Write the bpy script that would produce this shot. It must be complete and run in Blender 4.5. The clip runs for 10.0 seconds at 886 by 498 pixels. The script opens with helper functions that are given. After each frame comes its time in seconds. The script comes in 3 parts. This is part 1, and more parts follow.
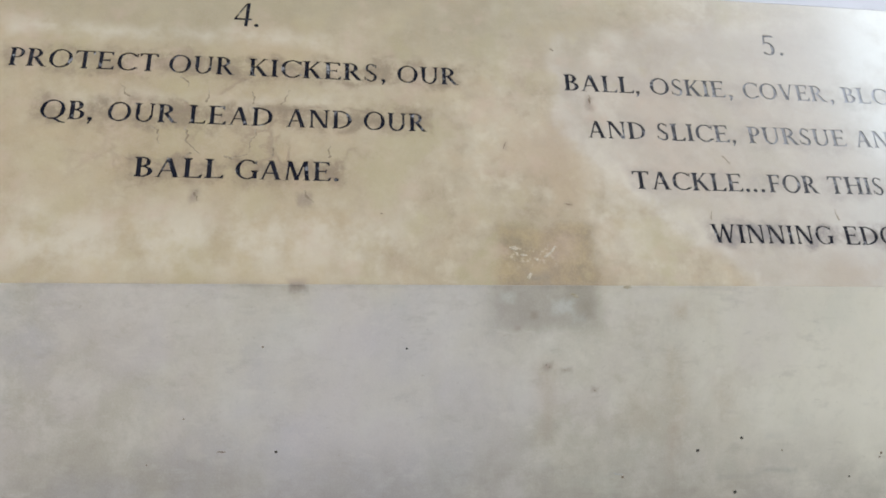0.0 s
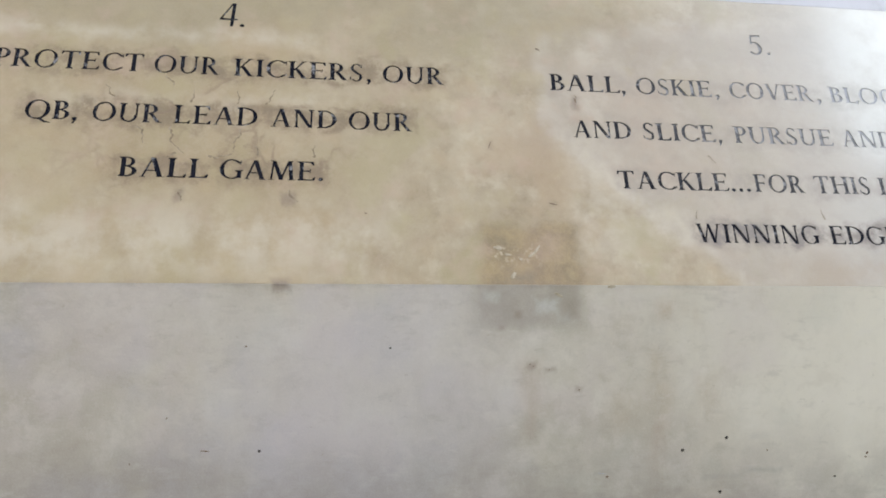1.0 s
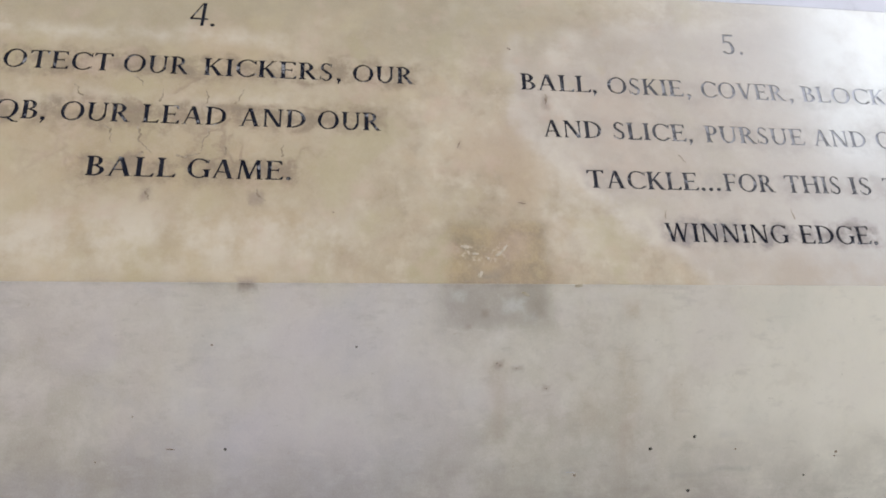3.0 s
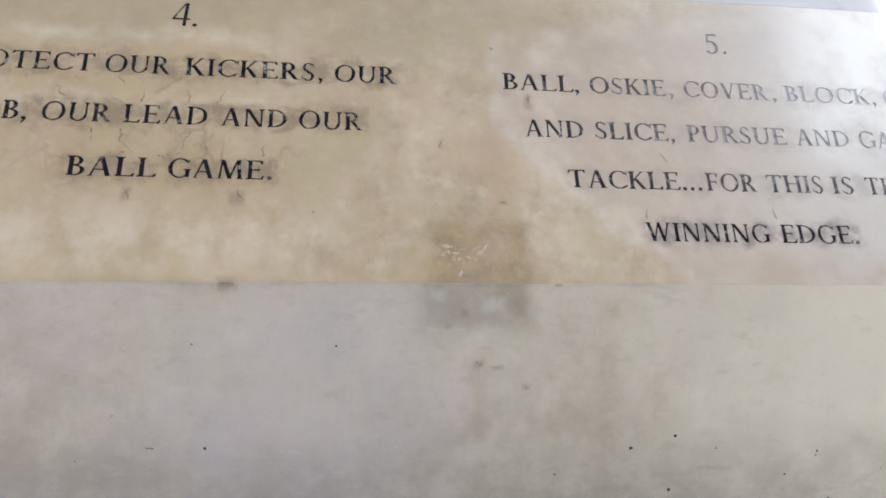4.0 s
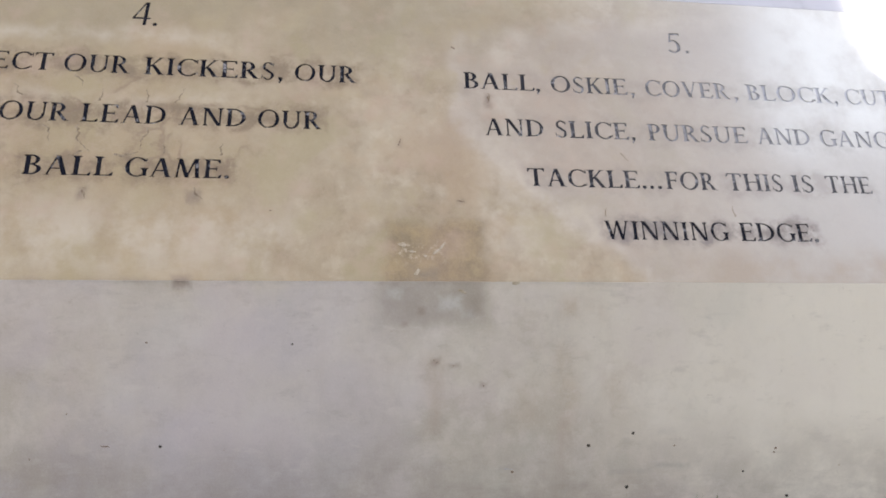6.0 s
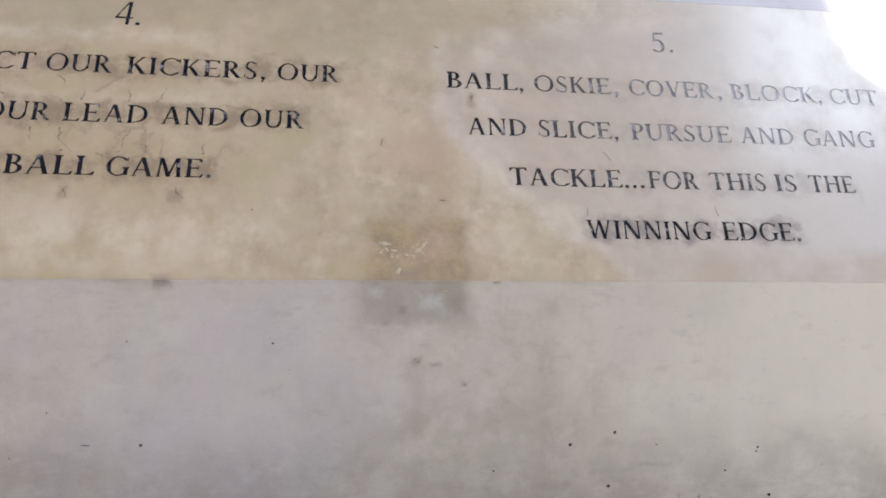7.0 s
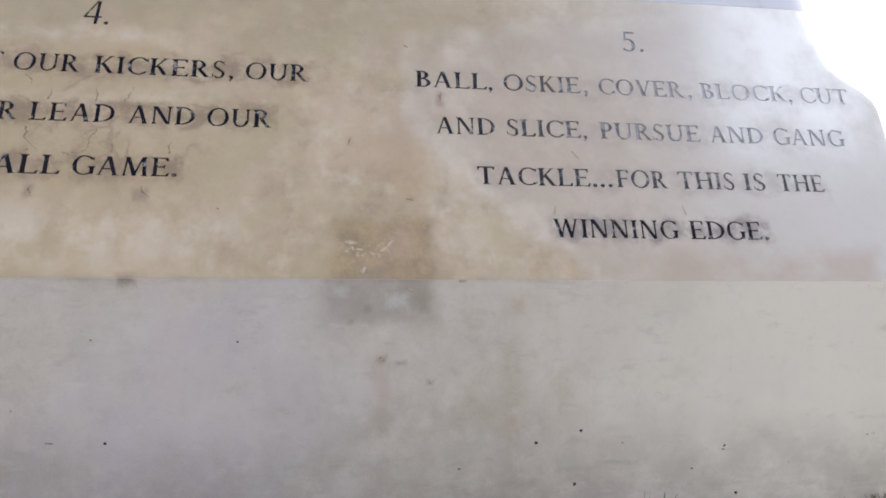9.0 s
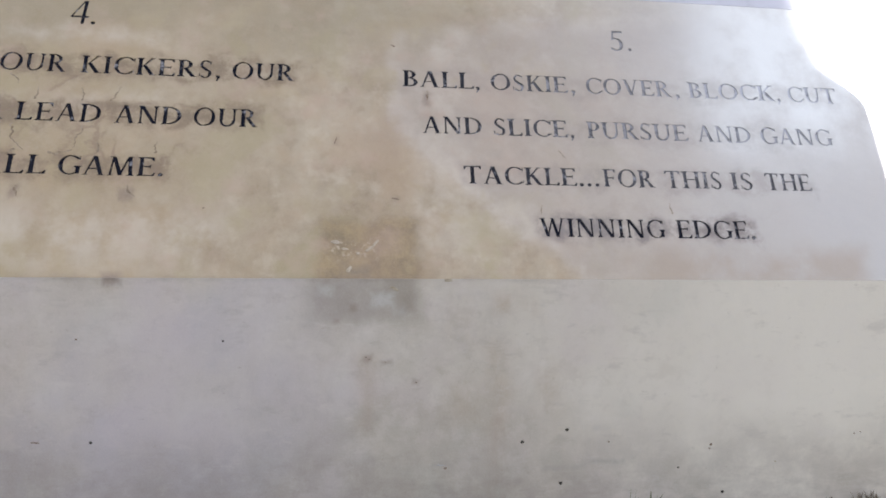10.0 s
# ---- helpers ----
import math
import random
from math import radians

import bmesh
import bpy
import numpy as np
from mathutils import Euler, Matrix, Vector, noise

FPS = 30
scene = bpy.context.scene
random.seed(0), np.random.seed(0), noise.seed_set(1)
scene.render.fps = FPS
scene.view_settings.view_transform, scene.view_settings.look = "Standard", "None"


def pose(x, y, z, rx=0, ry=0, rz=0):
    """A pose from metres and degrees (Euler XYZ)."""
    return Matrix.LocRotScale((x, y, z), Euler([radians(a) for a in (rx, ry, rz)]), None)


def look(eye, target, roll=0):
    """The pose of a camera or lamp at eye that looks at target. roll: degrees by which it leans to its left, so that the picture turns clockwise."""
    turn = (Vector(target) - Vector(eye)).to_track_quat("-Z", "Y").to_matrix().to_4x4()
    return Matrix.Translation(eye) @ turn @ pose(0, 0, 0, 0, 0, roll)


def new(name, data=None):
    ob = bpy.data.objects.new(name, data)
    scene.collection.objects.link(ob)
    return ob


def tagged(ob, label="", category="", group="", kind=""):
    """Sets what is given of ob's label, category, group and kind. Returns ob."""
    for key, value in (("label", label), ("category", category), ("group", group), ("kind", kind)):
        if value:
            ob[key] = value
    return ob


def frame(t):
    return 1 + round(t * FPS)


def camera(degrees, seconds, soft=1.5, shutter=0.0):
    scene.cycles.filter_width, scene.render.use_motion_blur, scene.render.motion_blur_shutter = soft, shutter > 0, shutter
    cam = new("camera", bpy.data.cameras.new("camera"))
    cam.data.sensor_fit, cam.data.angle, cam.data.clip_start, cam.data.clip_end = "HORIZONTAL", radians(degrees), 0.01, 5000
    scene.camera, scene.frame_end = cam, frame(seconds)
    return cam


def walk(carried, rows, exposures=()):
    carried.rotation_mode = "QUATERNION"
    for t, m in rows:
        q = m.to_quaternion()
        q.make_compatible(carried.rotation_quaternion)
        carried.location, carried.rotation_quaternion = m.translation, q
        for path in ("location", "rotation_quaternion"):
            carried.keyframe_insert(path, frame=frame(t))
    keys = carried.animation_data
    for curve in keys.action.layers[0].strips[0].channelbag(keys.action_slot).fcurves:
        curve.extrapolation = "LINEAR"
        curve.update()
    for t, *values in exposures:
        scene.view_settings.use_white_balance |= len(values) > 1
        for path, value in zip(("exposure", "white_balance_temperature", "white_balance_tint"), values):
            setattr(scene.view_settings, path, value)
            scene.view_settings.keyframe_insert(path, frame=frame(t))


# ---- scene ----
cam = camera(66.0, 10.0, soft=1.8)
H = 0.56                 # height of the arris between the two stone faces above the ground
ROWS = [                 # seconds, eye x, y, height over the arris, turn to the left, look up, lean to the right
    (0.0, -0.2001, -1.4636, 0.1165, -7.804, -1.495, -0.867),
    (0.5, -0.1799, -1.4671, 0.1150, -7.695, -1.456, -0.887),
    (1.0, -0.1607, -1.4702, 0.1147, -7.641, -1.444, -0.858),
    (1.5, -0.1452, -1.4737, 0.1149, -7.619, -1.470, -0.870),
    (2.0, -0.1242, -1.4767, 0.1158, -7.590, -1.502, -0.862),
    (2.5, -0.1068, -1.4797, 0.1156, -7.588, -1.504, -0.881),
    (4.0, -0.0405, -1.4924, 0.1152, -7.475, -1.511, -0.866),
    (4.5, -0.0191, -1.4962, 0.1135, -7.471, -1.499, -0.853),
    (5.0, 0.0082, -1.5008, 0.1136, -7.529, -1.493, -0.848),
    (5.5, 0.0321, -1.5055, 0.1131, -7.557, -1.491, -0.806),
    (7.0, 0.0937, -1.5163, 0.1110, -7.597, -1.484, -0.797),
    (7.5, 0.1170, -1.5193, 0.1106, -7.573, -1.499, -0.800),
    (8.0, 0.1332, -1.5229, 0.1111, -7.604, -1.525, -0.772),
    (8.5, 0.1484, -1.5260, 0.1121, -7.635, -1.567, -0.814),
    (9.0, 0.1708, -1.5304, 0.1114, -7.598, -1.559, -0.793),
    (9.5, 0.1902, -1.5331, 0.1113, -7.565, -1.577, -0.772),
    (10.0, 0.2048, -1.5365, 0.1122, -7.527, -1.625, -0.760),
]


def carried_pose(x, y, z, yaw, pitch, lean):
    eye = Vector((x, y, z + H))
    ya, pa = radians(yaw), radians(pitch)
    way = Vector((-math.sin(ya) * math.cos(pa), math.cos(ya) * math.cos(pa), math.sin(pa)))
    return look(eye, eye + way, -lean)


EXPOSURES = [(0.0, 1.57, 5780, 8), (2.5, 1.55, 5860, 12), (5.0, 1.48, 5860, 15), (7.5, 1.44, 5770, 17), (10.0, 1.37, 5610, 16)]
walk(cam, [(t, carried_pose(*r)) for t, *r in ROWS], EXPOSURES)

# ---- light: a bright hazy sky; the sun stands to the right, just behind the plane of the leaning slab, so that only its worn corner catches it ----
SUN = Vector((0.74, 0.27, 0.61)).normalized()
world = bpy.data.worlds.new("sky")
scene.world = world
world.use_nodes = True
wn = world.node_tree.nodes
sky = wn.new("ShaderNodeTexSky")
sky.sky_type = "NISHITA"
sky.sun_disc = False
sky.sun_elevation = math.asin(SUN.z)
sky.sun_rotation = math.atan2(SUN.x, SUN.y)
sky.air_density, sky.dust_density, sky.ozone_density = 1.0, 10.0, 1.0
wn["Background"].inputs["Strength"].default_value = 0.15
haze = wn.new("ShaderNodeMix")       # thin bright cloud over the whole sky
haze.data_type = "RGBA"
haze.inputs["Factor"].default_value = 0.5
haze.inputs[7].default_value = (5.2, 5.1, 4.9, 1.0)
world.node_tree.links.new(sky.outputs["Color"], haze.inputs[6])
world.node_tree.links.new(haze.outputs[2], wn["Background"].inputs["Color"])

sun = new("sun", bpy.data.lights.new("sun", "SUN"))
sun.data.energy, sun.data.angle, sun.data.color = 2.2, radians(14), (1.0, 0.975, 0.94)
sun.matrix_world = look(SUN * 20, (0, 0, 0))


# ---- materials ----
class Nodes:
    """Short ways to wire a node material."""

    def __init__(self, name):
        self.mat = bpy.data.materials.new(name)
        self.mat.use_nodes = True
        self.tree = self.mat.node_tree
        self.bsdf = self.tree.nodes["Principled BSDF"]
        self.co = self.tree.nodes.new("ShaderNodeTexCoord").outputs["Object"]

    def put(self, socket, value):
        if isinstance(value, bpy.types.NodeSocket):
            self.tree.links.new(value, socket)
        else:
            socket.default_value = value

    def op(self, kind, a, b=0.0, c=0.0, clamp=False):
        n = self.tree.nodes.new("ShaderNodeMath")
        n.operation, n.use_clamp = kind, clamp
        for s, v in zip(n.inputs, (a, b, c)):
            self.put(s, v)
        return n.outputs[0]

    def stretch(self, scale, shift=(0, 0, 0)):
        n = self.tree.nodes.new("ShaderNodeMapping")
        self.put(n.inputs["Vector"], self.co)
        n.inputs["Scale"].default_value = scale
        n.inputs["Location"].default_value = shift
        return n.outputs[0]

    def noise(self, scale, detail=4.0, rough=0.55, vector=None, twist=0.0):
        n = self.tree.nodes.new("ShaderNodeTexNoise")
        self.put(n.inputs["Vector"], self.co if vector is None else vector)
        n.inputs["Scale"].default_value, n.inputs["Detail"].default_value = scale, detail
        n.inputs["Roughness"].default_value, n.inputs["Distortion"].default_value = rough, twist
        return n.outputs["Fac"]

    def ramp(self, value, low, high):
        n = self.tree.nodes.new("ShaderNodeMapRange")
        n.interpolation_type = "SMOOTHSTEP"
        self.put(n.inputs["Value"], value)
        n.inputs["From Min"].default_value, n.inputs["From Max"].default_value = low, high
        return n.outputs["Result"]

    def mix(self, fac, a, b, blend="MIX"):
        n = self.tree.nodes.new("ShaderNodeMix")
        n.data_type, n.blend_type = "RGBA", blend
        self.put(n.inputs["Factor"], fac)
        for s, v in ((n.inputs[6], a), (n.inputs[7], b)):
            self.put(s, v if isinstance(v, bpy.types.NodeSocket) else (*v, 1.0))
        return n.outputs[2]

    def parts(self, warp=0.0, scale=9.0):
        """The place along and up the face, bent by noise."""
        n = self.tree.nodes.new("ShaderNodeSeparateXYZ")
        self.put(n.inputs[0], self.co)
        x, z = n.outputs["X"], n.outputs["Z"]
        if warp:
            a = self.noise(scale, 4.0)
            b = self.noise(scale, 4.0, vector=self.stretch((1, 1, 1), (3.7, 1.2, 5.1)))
            x = self.op("ADD", x, self.op("MULTIPLY", self.op("SUBTRACT", a, 0.5), warp))
            z = self.op("ADD", z, self.op("MULTIPLY", self.op("SUBTRACT", b, 0.5), warp))
        return x, z

    def spot(self, xz, x, z, half_x, half_z, soft):
        """1 inside a box of the face, falling to 0 over soft metres outside it."""
        dx = self.op("SUBTRACT", self.op("ABSOLUTE", self.op("SUBTRACT", xz[0], x)), half_x)
        dz = self.op("SUBTRACT", self.op("ABSOLUTE", self.op("SUBTRACT", xz[1], z)), half_z)
        d = self.op("SMOOTH_MAX", dx, dz, soft * 0.6)
        return self.op("SUBTRACT", 1.0, self.ramp(d, -soft * 0.5, soft))

    def times(self, *values):
        out = values[0]
        for v in values[1:]:
            out = self.op("MULTIPLY", out, v)
        return out

    def bump(self, height, strength, distance):
        n = self.tree.nodes.new("ShaderNodeBump")
        n.inputs["Strength"].default_value, n.inputs["Distance"].default_value = strength, distance
        self.put(n.inputs["Height"], height)
        self.put(self.bsdf.inputs["Normal"], n.outputs[0])

    def finish(self, colour, roughness, specular=0.5):
        self.put(self.bsdf.inputs["Base Color"], colour)
        self.put(self.bsdf.inputs["Roughness"], roughness)
        self.bsdf.inputs["Specular IOR Level"].default_value = specular
        return self.mat


# rows of the inscription: words, centre along the face, foot of the letters up the face, width
TEXT = [
    ("PROTECT OUR KICKERS, OUR", -0.450, 0.508, 1.020),
    ("QB, OUR LEAD AND OUR", -0.4505, 0.376, 0.853),
    ("BALL GAME.", -0.4465, 0.2415, 0.440),
    ("BALL, OSKIE, COVER, BLOCK, CUT", 0.9155, 0.5065, 1.187),
    ("AND SLICE, PURSUE AND GANG", 0.921, 0.3755, 1.102),
    ("TACKLE...FOR THIS IS THE", 0.926, 0.241, 0.908),
    ("WINNING EDGE.", 0.921, 0.1065, 0.546),
]
CAP = 0.0475


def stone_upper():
    m = Nodes("honed_limestone_buff")
    cloud = m.noise(1.7, 5.0, 0.6, twist=0.15)
    blotch = m.noise(6.5, 6.0, 0.62, twist=0.2)
    mottle = m.noise(28.0, 5.0, 0.6)
    grain = m.noise(260.0, 3.0, 0.6)
    flecked = m.noise(64.0, 4.0, 0.6)
    pale = m.noise(13.0, 5.0, 0.65, vector=m.stretch((1, 1, 1.1), (5, 3, 9)))
    c = m.mix(m.ramp(cloud, 0.36, 0.64), (0.225, 0.174, 0.095), (0.285, 0.238, 0.155))
    c = m.mix(m.op("MULTIPLY", m.ramp(blotch, 0.46, 0.66), 0.55), c, (0.315, 0.262, 0.171))
    c = m.mix(m.op("MULTIPLY", m.ramp(blotch, 0.50, 0.32), 0.50), c, (0.166, 0.118, 0.051))
    c = m.mix(m.op("MULTIPLY", m.ramp(pale, 0.52, 0.66), 0.36), c, (0.375, 0.318, 0.223))
    c = m.mix(m.op("MULTIPLY", m.ramp(pale, 0.46, 0.34), 0.34), c, (0.150, 0.102, 0.043))
    c = m.mix(m.op("MULTIPLY", m.ramp(mottle, 0.50, 0.70), 0.20), c, (0.375, 0.321, 0.228))
    c = m.mix(m.op("MULTIPLY", m.ramp(mottle, 0.50, 0.30), 0.20), c, (0.135, 0.095, 0.045))
    c = m.mix(m.op("MULTIPLY", m.ramp(flecked, 0.54, 0.70), 0.14), c, (0.360, 0.309, 0.228))
    c = m.mix(m.op("MULTIPLY", m.ramp(flecked, 0.45, 0.30), 0.18), c, (0.125, 0.089, 0.048))
    hue = m.noise(4.5, 4.0, 0.6, vector=m.stretch((1, 1, 1), (12, 4, 6)))
    c = m.mix(m.op("MULTIPLY", m.ramp(hue, 0.48, 0.62), 0.40), c, (0.285, 0.200, 0.105))
    c = m.mix(m.op("MULTIPLY", m.ramp(hue, 0.47, 0.36), 0.62), c, (0.225, 0.188, 0.085))
    # ochre bed of the stone on the side of the fourth maxim, greyer on the other
    xz = m.parts(0.35, 3.0)
    c = m.mix(m.op("MULTIPLY", m.ramp(xz[0], 0.25, -0.5), 0.42), c, (0.238, 0.172, 0.066))
    # cleaner mauve-grey field round the fifth maxim, with a pale rim that slants down to the arris
    bx, bz = m.parts(0.09, 7.0)
    inside = m.op("SMOOTH_MIN", m.op("SUBTRACT", bx, 0.285), m.op("SUBTRACT", m.op("SUBTRACT", bx, 0.325), m.op("MULTIPLY", m.op("SUBTRACT", 0.355, bz), 1.12)), 0.06)
    inside = m.op("SMOOTH_MIN", inside, m.op("MULTIPLY", m.op("SUBTRACT", m.op("ADD", 0.66, m.op("MULTIPLY", bx, 0.1)), bz), 1.0), 0.05)
    field = m.ramp(inside, -0.035, 0.055)
    c = m.mix(m.op("MULTIPLY", field, 0.55), c, (0.258, 0.224, 0.190))
    rim = m.times(m.ramp(inside, -0.015, 0.015), m.op("SUBTRACT", 1.0, m.ramp(inside, 0.02, 0.075)), m.ramp(m.noise(9.0, 5.0, 0.6), 0.36, 0.62), 0.45)
    c = m.mix(rim, c, (0.365, 0.322, 0.262))
    # greyer stone towards the right, made paler still by sky glare put into the colour
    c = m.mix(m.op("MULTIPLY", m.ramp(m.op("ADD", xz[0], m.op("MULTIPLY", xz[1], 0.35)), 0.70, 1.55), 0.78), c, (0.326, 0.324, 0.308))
    # whitening over the upper right end: glare of the bright sky put into the colour
    sky_glare = m.times(m.spot(m.parts(0.25, 3.0), 1.44, 0.66, 0.22, 0.21, 0.22), m.ramp(m.noise(5.0, 5.0, 0.6), 0.20, 0.60), 0.85)
    c = m.mix(sky_glare, c, (0.540, 0.570, 0.560))
    tan = m.times(m.spot(m.parts(0.14, 5.0), 1.16, 0.03, 0.30, 0.040, 0.05), m.ramp(m.noise(6.0, 4.0), 0.28, 0.56), 0.62)
    c = m.mix(tan, c, (0.225, 0.172, 0.108))
    olive = m.times(m.ramp(xz[1], 0.56, 0.70), m.ramp(xz[0], 0.75, 0.35), 0.55)
    c = m.mix(olive, c, (0.182, 0.148, 0.072))
    for x, z, half_x, half_z, soft, depth in ((0.415, 0.30, 0.05, 0.20, 0.08, 0.45), (0.40, 0.63, 0.09, 0.03, 0.05, 0.45), (0.585, 0.145, 0.045, 0.035, 0.03, 0.5),
                                              (-0.62, 0.615, 0.36, 0.012, 0.03, 0.5), (-0.55, 0.44, 0.30, 0.012, 0.03, 0.4), (-0.55, 0.10, 0.45, 0.05, 0.09, 0.55)):
        f = m.times(m.spot(m.parts(0.10, 8.0), x, z, half_x, half_z, soft), m.ramp(m.noise(10.0, 5.0, 0.65), 0.30, 0.62), depth)
        c = m.mix(f, c, (0.385, 0.338, 0.261))
    # grime round the cut letters
    near = m.parts(0.10, 12.0)
    for words, x, z, width in TEXT:
        f = m.spot(near, x, z + CAP * 0.45, width / 2 + 0.006, CAP * 0.58, 0.020)
        f = m.times(f, m.ramp(m.noise(18.0, 5.0, 0.7), 0.34, 0.60), 0.88 if x < 0 else 1.0 if words[0] == "W" else 0.36 if words[0] == "T" else 0.24)
        c = m.mix(f, c, (0.122, 0.080, 0.030) if x < 0 else (0.135, 0.112, 0.092))
    # hair cracks and brown veins
    bent = m.tree.nodes.new("ShaderNodeVectorMath")
    bent.operation = "MULTIPLY_ADD"
    wob = m.tree.nodes.new("ShaderNodeTexNoise")
    wob.inputs["Scale"].default_value, wob.inputs["Detail"].default_value = 16.0, 5.0
    m.put(wob.inputs["Vector"], m.co)
    m.put(bent.inputs[0], wob.outputs["Color"])
    bent.inputs[1].default_value = (0.10, 0.10, 0.10)
    m.put(bent.inputs[2], m.co)
    vor = m.tree.nodes.new("ShaderNodeTexVoronoi")
    vor.feature = "DISTANCE_TO_EDGE"
    vor.inputs["Scale"].default_value = 9.0
    m.put(vor.inputs["Vector"], bent.outputs[0])
    thin = m.op("SUBTRACT", 1.0, m.ramp(vor.outputs["Distance"], 0.002, 0.085))
    where = m.op("ADD", m.times(m.spot(xz, -0.47, 0.37, 0.26, 0.12, 0.10), 0.85), m.times(m.spot(xz, 0.9, 0.42, 0.5, 0.2, 0.2), 0.07))
    vein = m.times(thin, where, m.ramp(m.noise(9.0, 4.0), 0.44, 0.58))
    c = m.mix(m.op("MULTIPLY", vein, 0.62), c, (0.132, 0.080, 0.034))
    # brown square left by something that was stuck over the arris
    edge = m.parts(0.075, 10.0)
    patch = m.times(m.spot(edge, 0.243, 0.045, 0.112, 0.092, 0.03), m.ramp(m.noise(13.0, 5.0, 0.7), -0.1, 0.46))
    tint = m.mix(m.ramp(m.noise(15.0, 5.0, 0.7), 0.34, 0.66), (0.118, 0.076, 0.022), (0.215, 0.150, 0.052))
    c = m.mix(m.op("MULTIPLY", patch, 0.86), c, tint)
    smudge = m.times(m.spot(m.parts(0.04, 24.0), 0.215, 0.016, 0.022, 0.007, 0.018), 0.55)
    c = m.mix(smudge, c, (0.100, 0.082, 0.056))
    smear_pale = m.times(m.spot(m.parts(0.05, 22.0), 0.205, 0.070, 0.045, 0.016, 0.02), m.ramp(m.noise(48.0, 4.0, 0.7), 0.48, 0.64), 0.8)
    c = m.mix(smear_pale, c, (0.360, 0.299, 0.199))
    seam = m.times(m.spot(m.parts(0.02, 16.0), -0.75, 0.0, 1.45, 0.0015, 0.012), m.ramp(m.noise(6.0, 5.0, 0.7), 0.40, 0.64), 0.42)
    c = m.mix(seam, c, (0.125, 0.095, 0.067))
    blot = m.times(m.spot(m.parts(0.03, 30.0), -0.308, 0.0, 0.012, 0.004, 0.014), 0.75)
    c = m.mix(blot, c, (0.130, 0.095, 0.071))
    for x, z, half_x, half_z, depth in ((-0.300, 0.196, 0.010, 0.012, 0.6), (-0.535, 0.200, 0.006, 0.010, 0.6), (0.385, 0.470, 0.006, 0.014, 0.6), (0.304, 0.197, 0.008, 0.002, 0.5), (0.161, 0.346, 0.001, 0.008, 0.5)):
        c = m.mix(m.times(m.spot(m.parts(0.03, 30.0), x, z, half_x, half_z, 0.012), depth), c, (0.110, 0.072, 0.040))
    run = m.times(m.spot(m.parts(0.10, 5.0), 0.255, 0.34, 0.025, 0.30, 0.09), m.ramp(m.noise(7.0, 5.0), 0.34, 0.66))
    c = m.mix(m.op("MULTIPLY", run, 0.42), c, (0.190, 0.122, 0.067))
    c = m.mix(m.op("MULTIPLY", m.ramp(grain, 0.35, 0.75), 0.10), c, (0.380, 0.326, 0.244))
    tone = m.noise(8.0, 4.0, 0.6, vector=m.stretch((1, 1, 1), (7, 2, 11)))
    c = m.mix(m.times(m.ramp(tone, 0.52, 0.68), m.ramp(xz[0], 0.95, 0.35), 0.38), c, (0.305, 0.218, 0.150))
    c = m.mix(m.times(m.ramp(tone, 0.47, 0.32), m.ramp(xz[0], 0.95, 0.35), 0.34), c, (0.262, 0.212, 0.098))
    c = m.mix(1.0, c, (1.24, 1.205, 1.15), "MULTIPLY")
    rough = m.op("ADD", 0.26, m.op("MULTIPLY", blotch, 0.22))
    m.bump(m.op("ADD", m.op("MULTIPLY", grain, 0.35), m.op("ADD", mottle, m.op("MULTIPLY", vein, -1.0))), 0.25, 0.002)
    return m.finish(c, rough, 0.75)


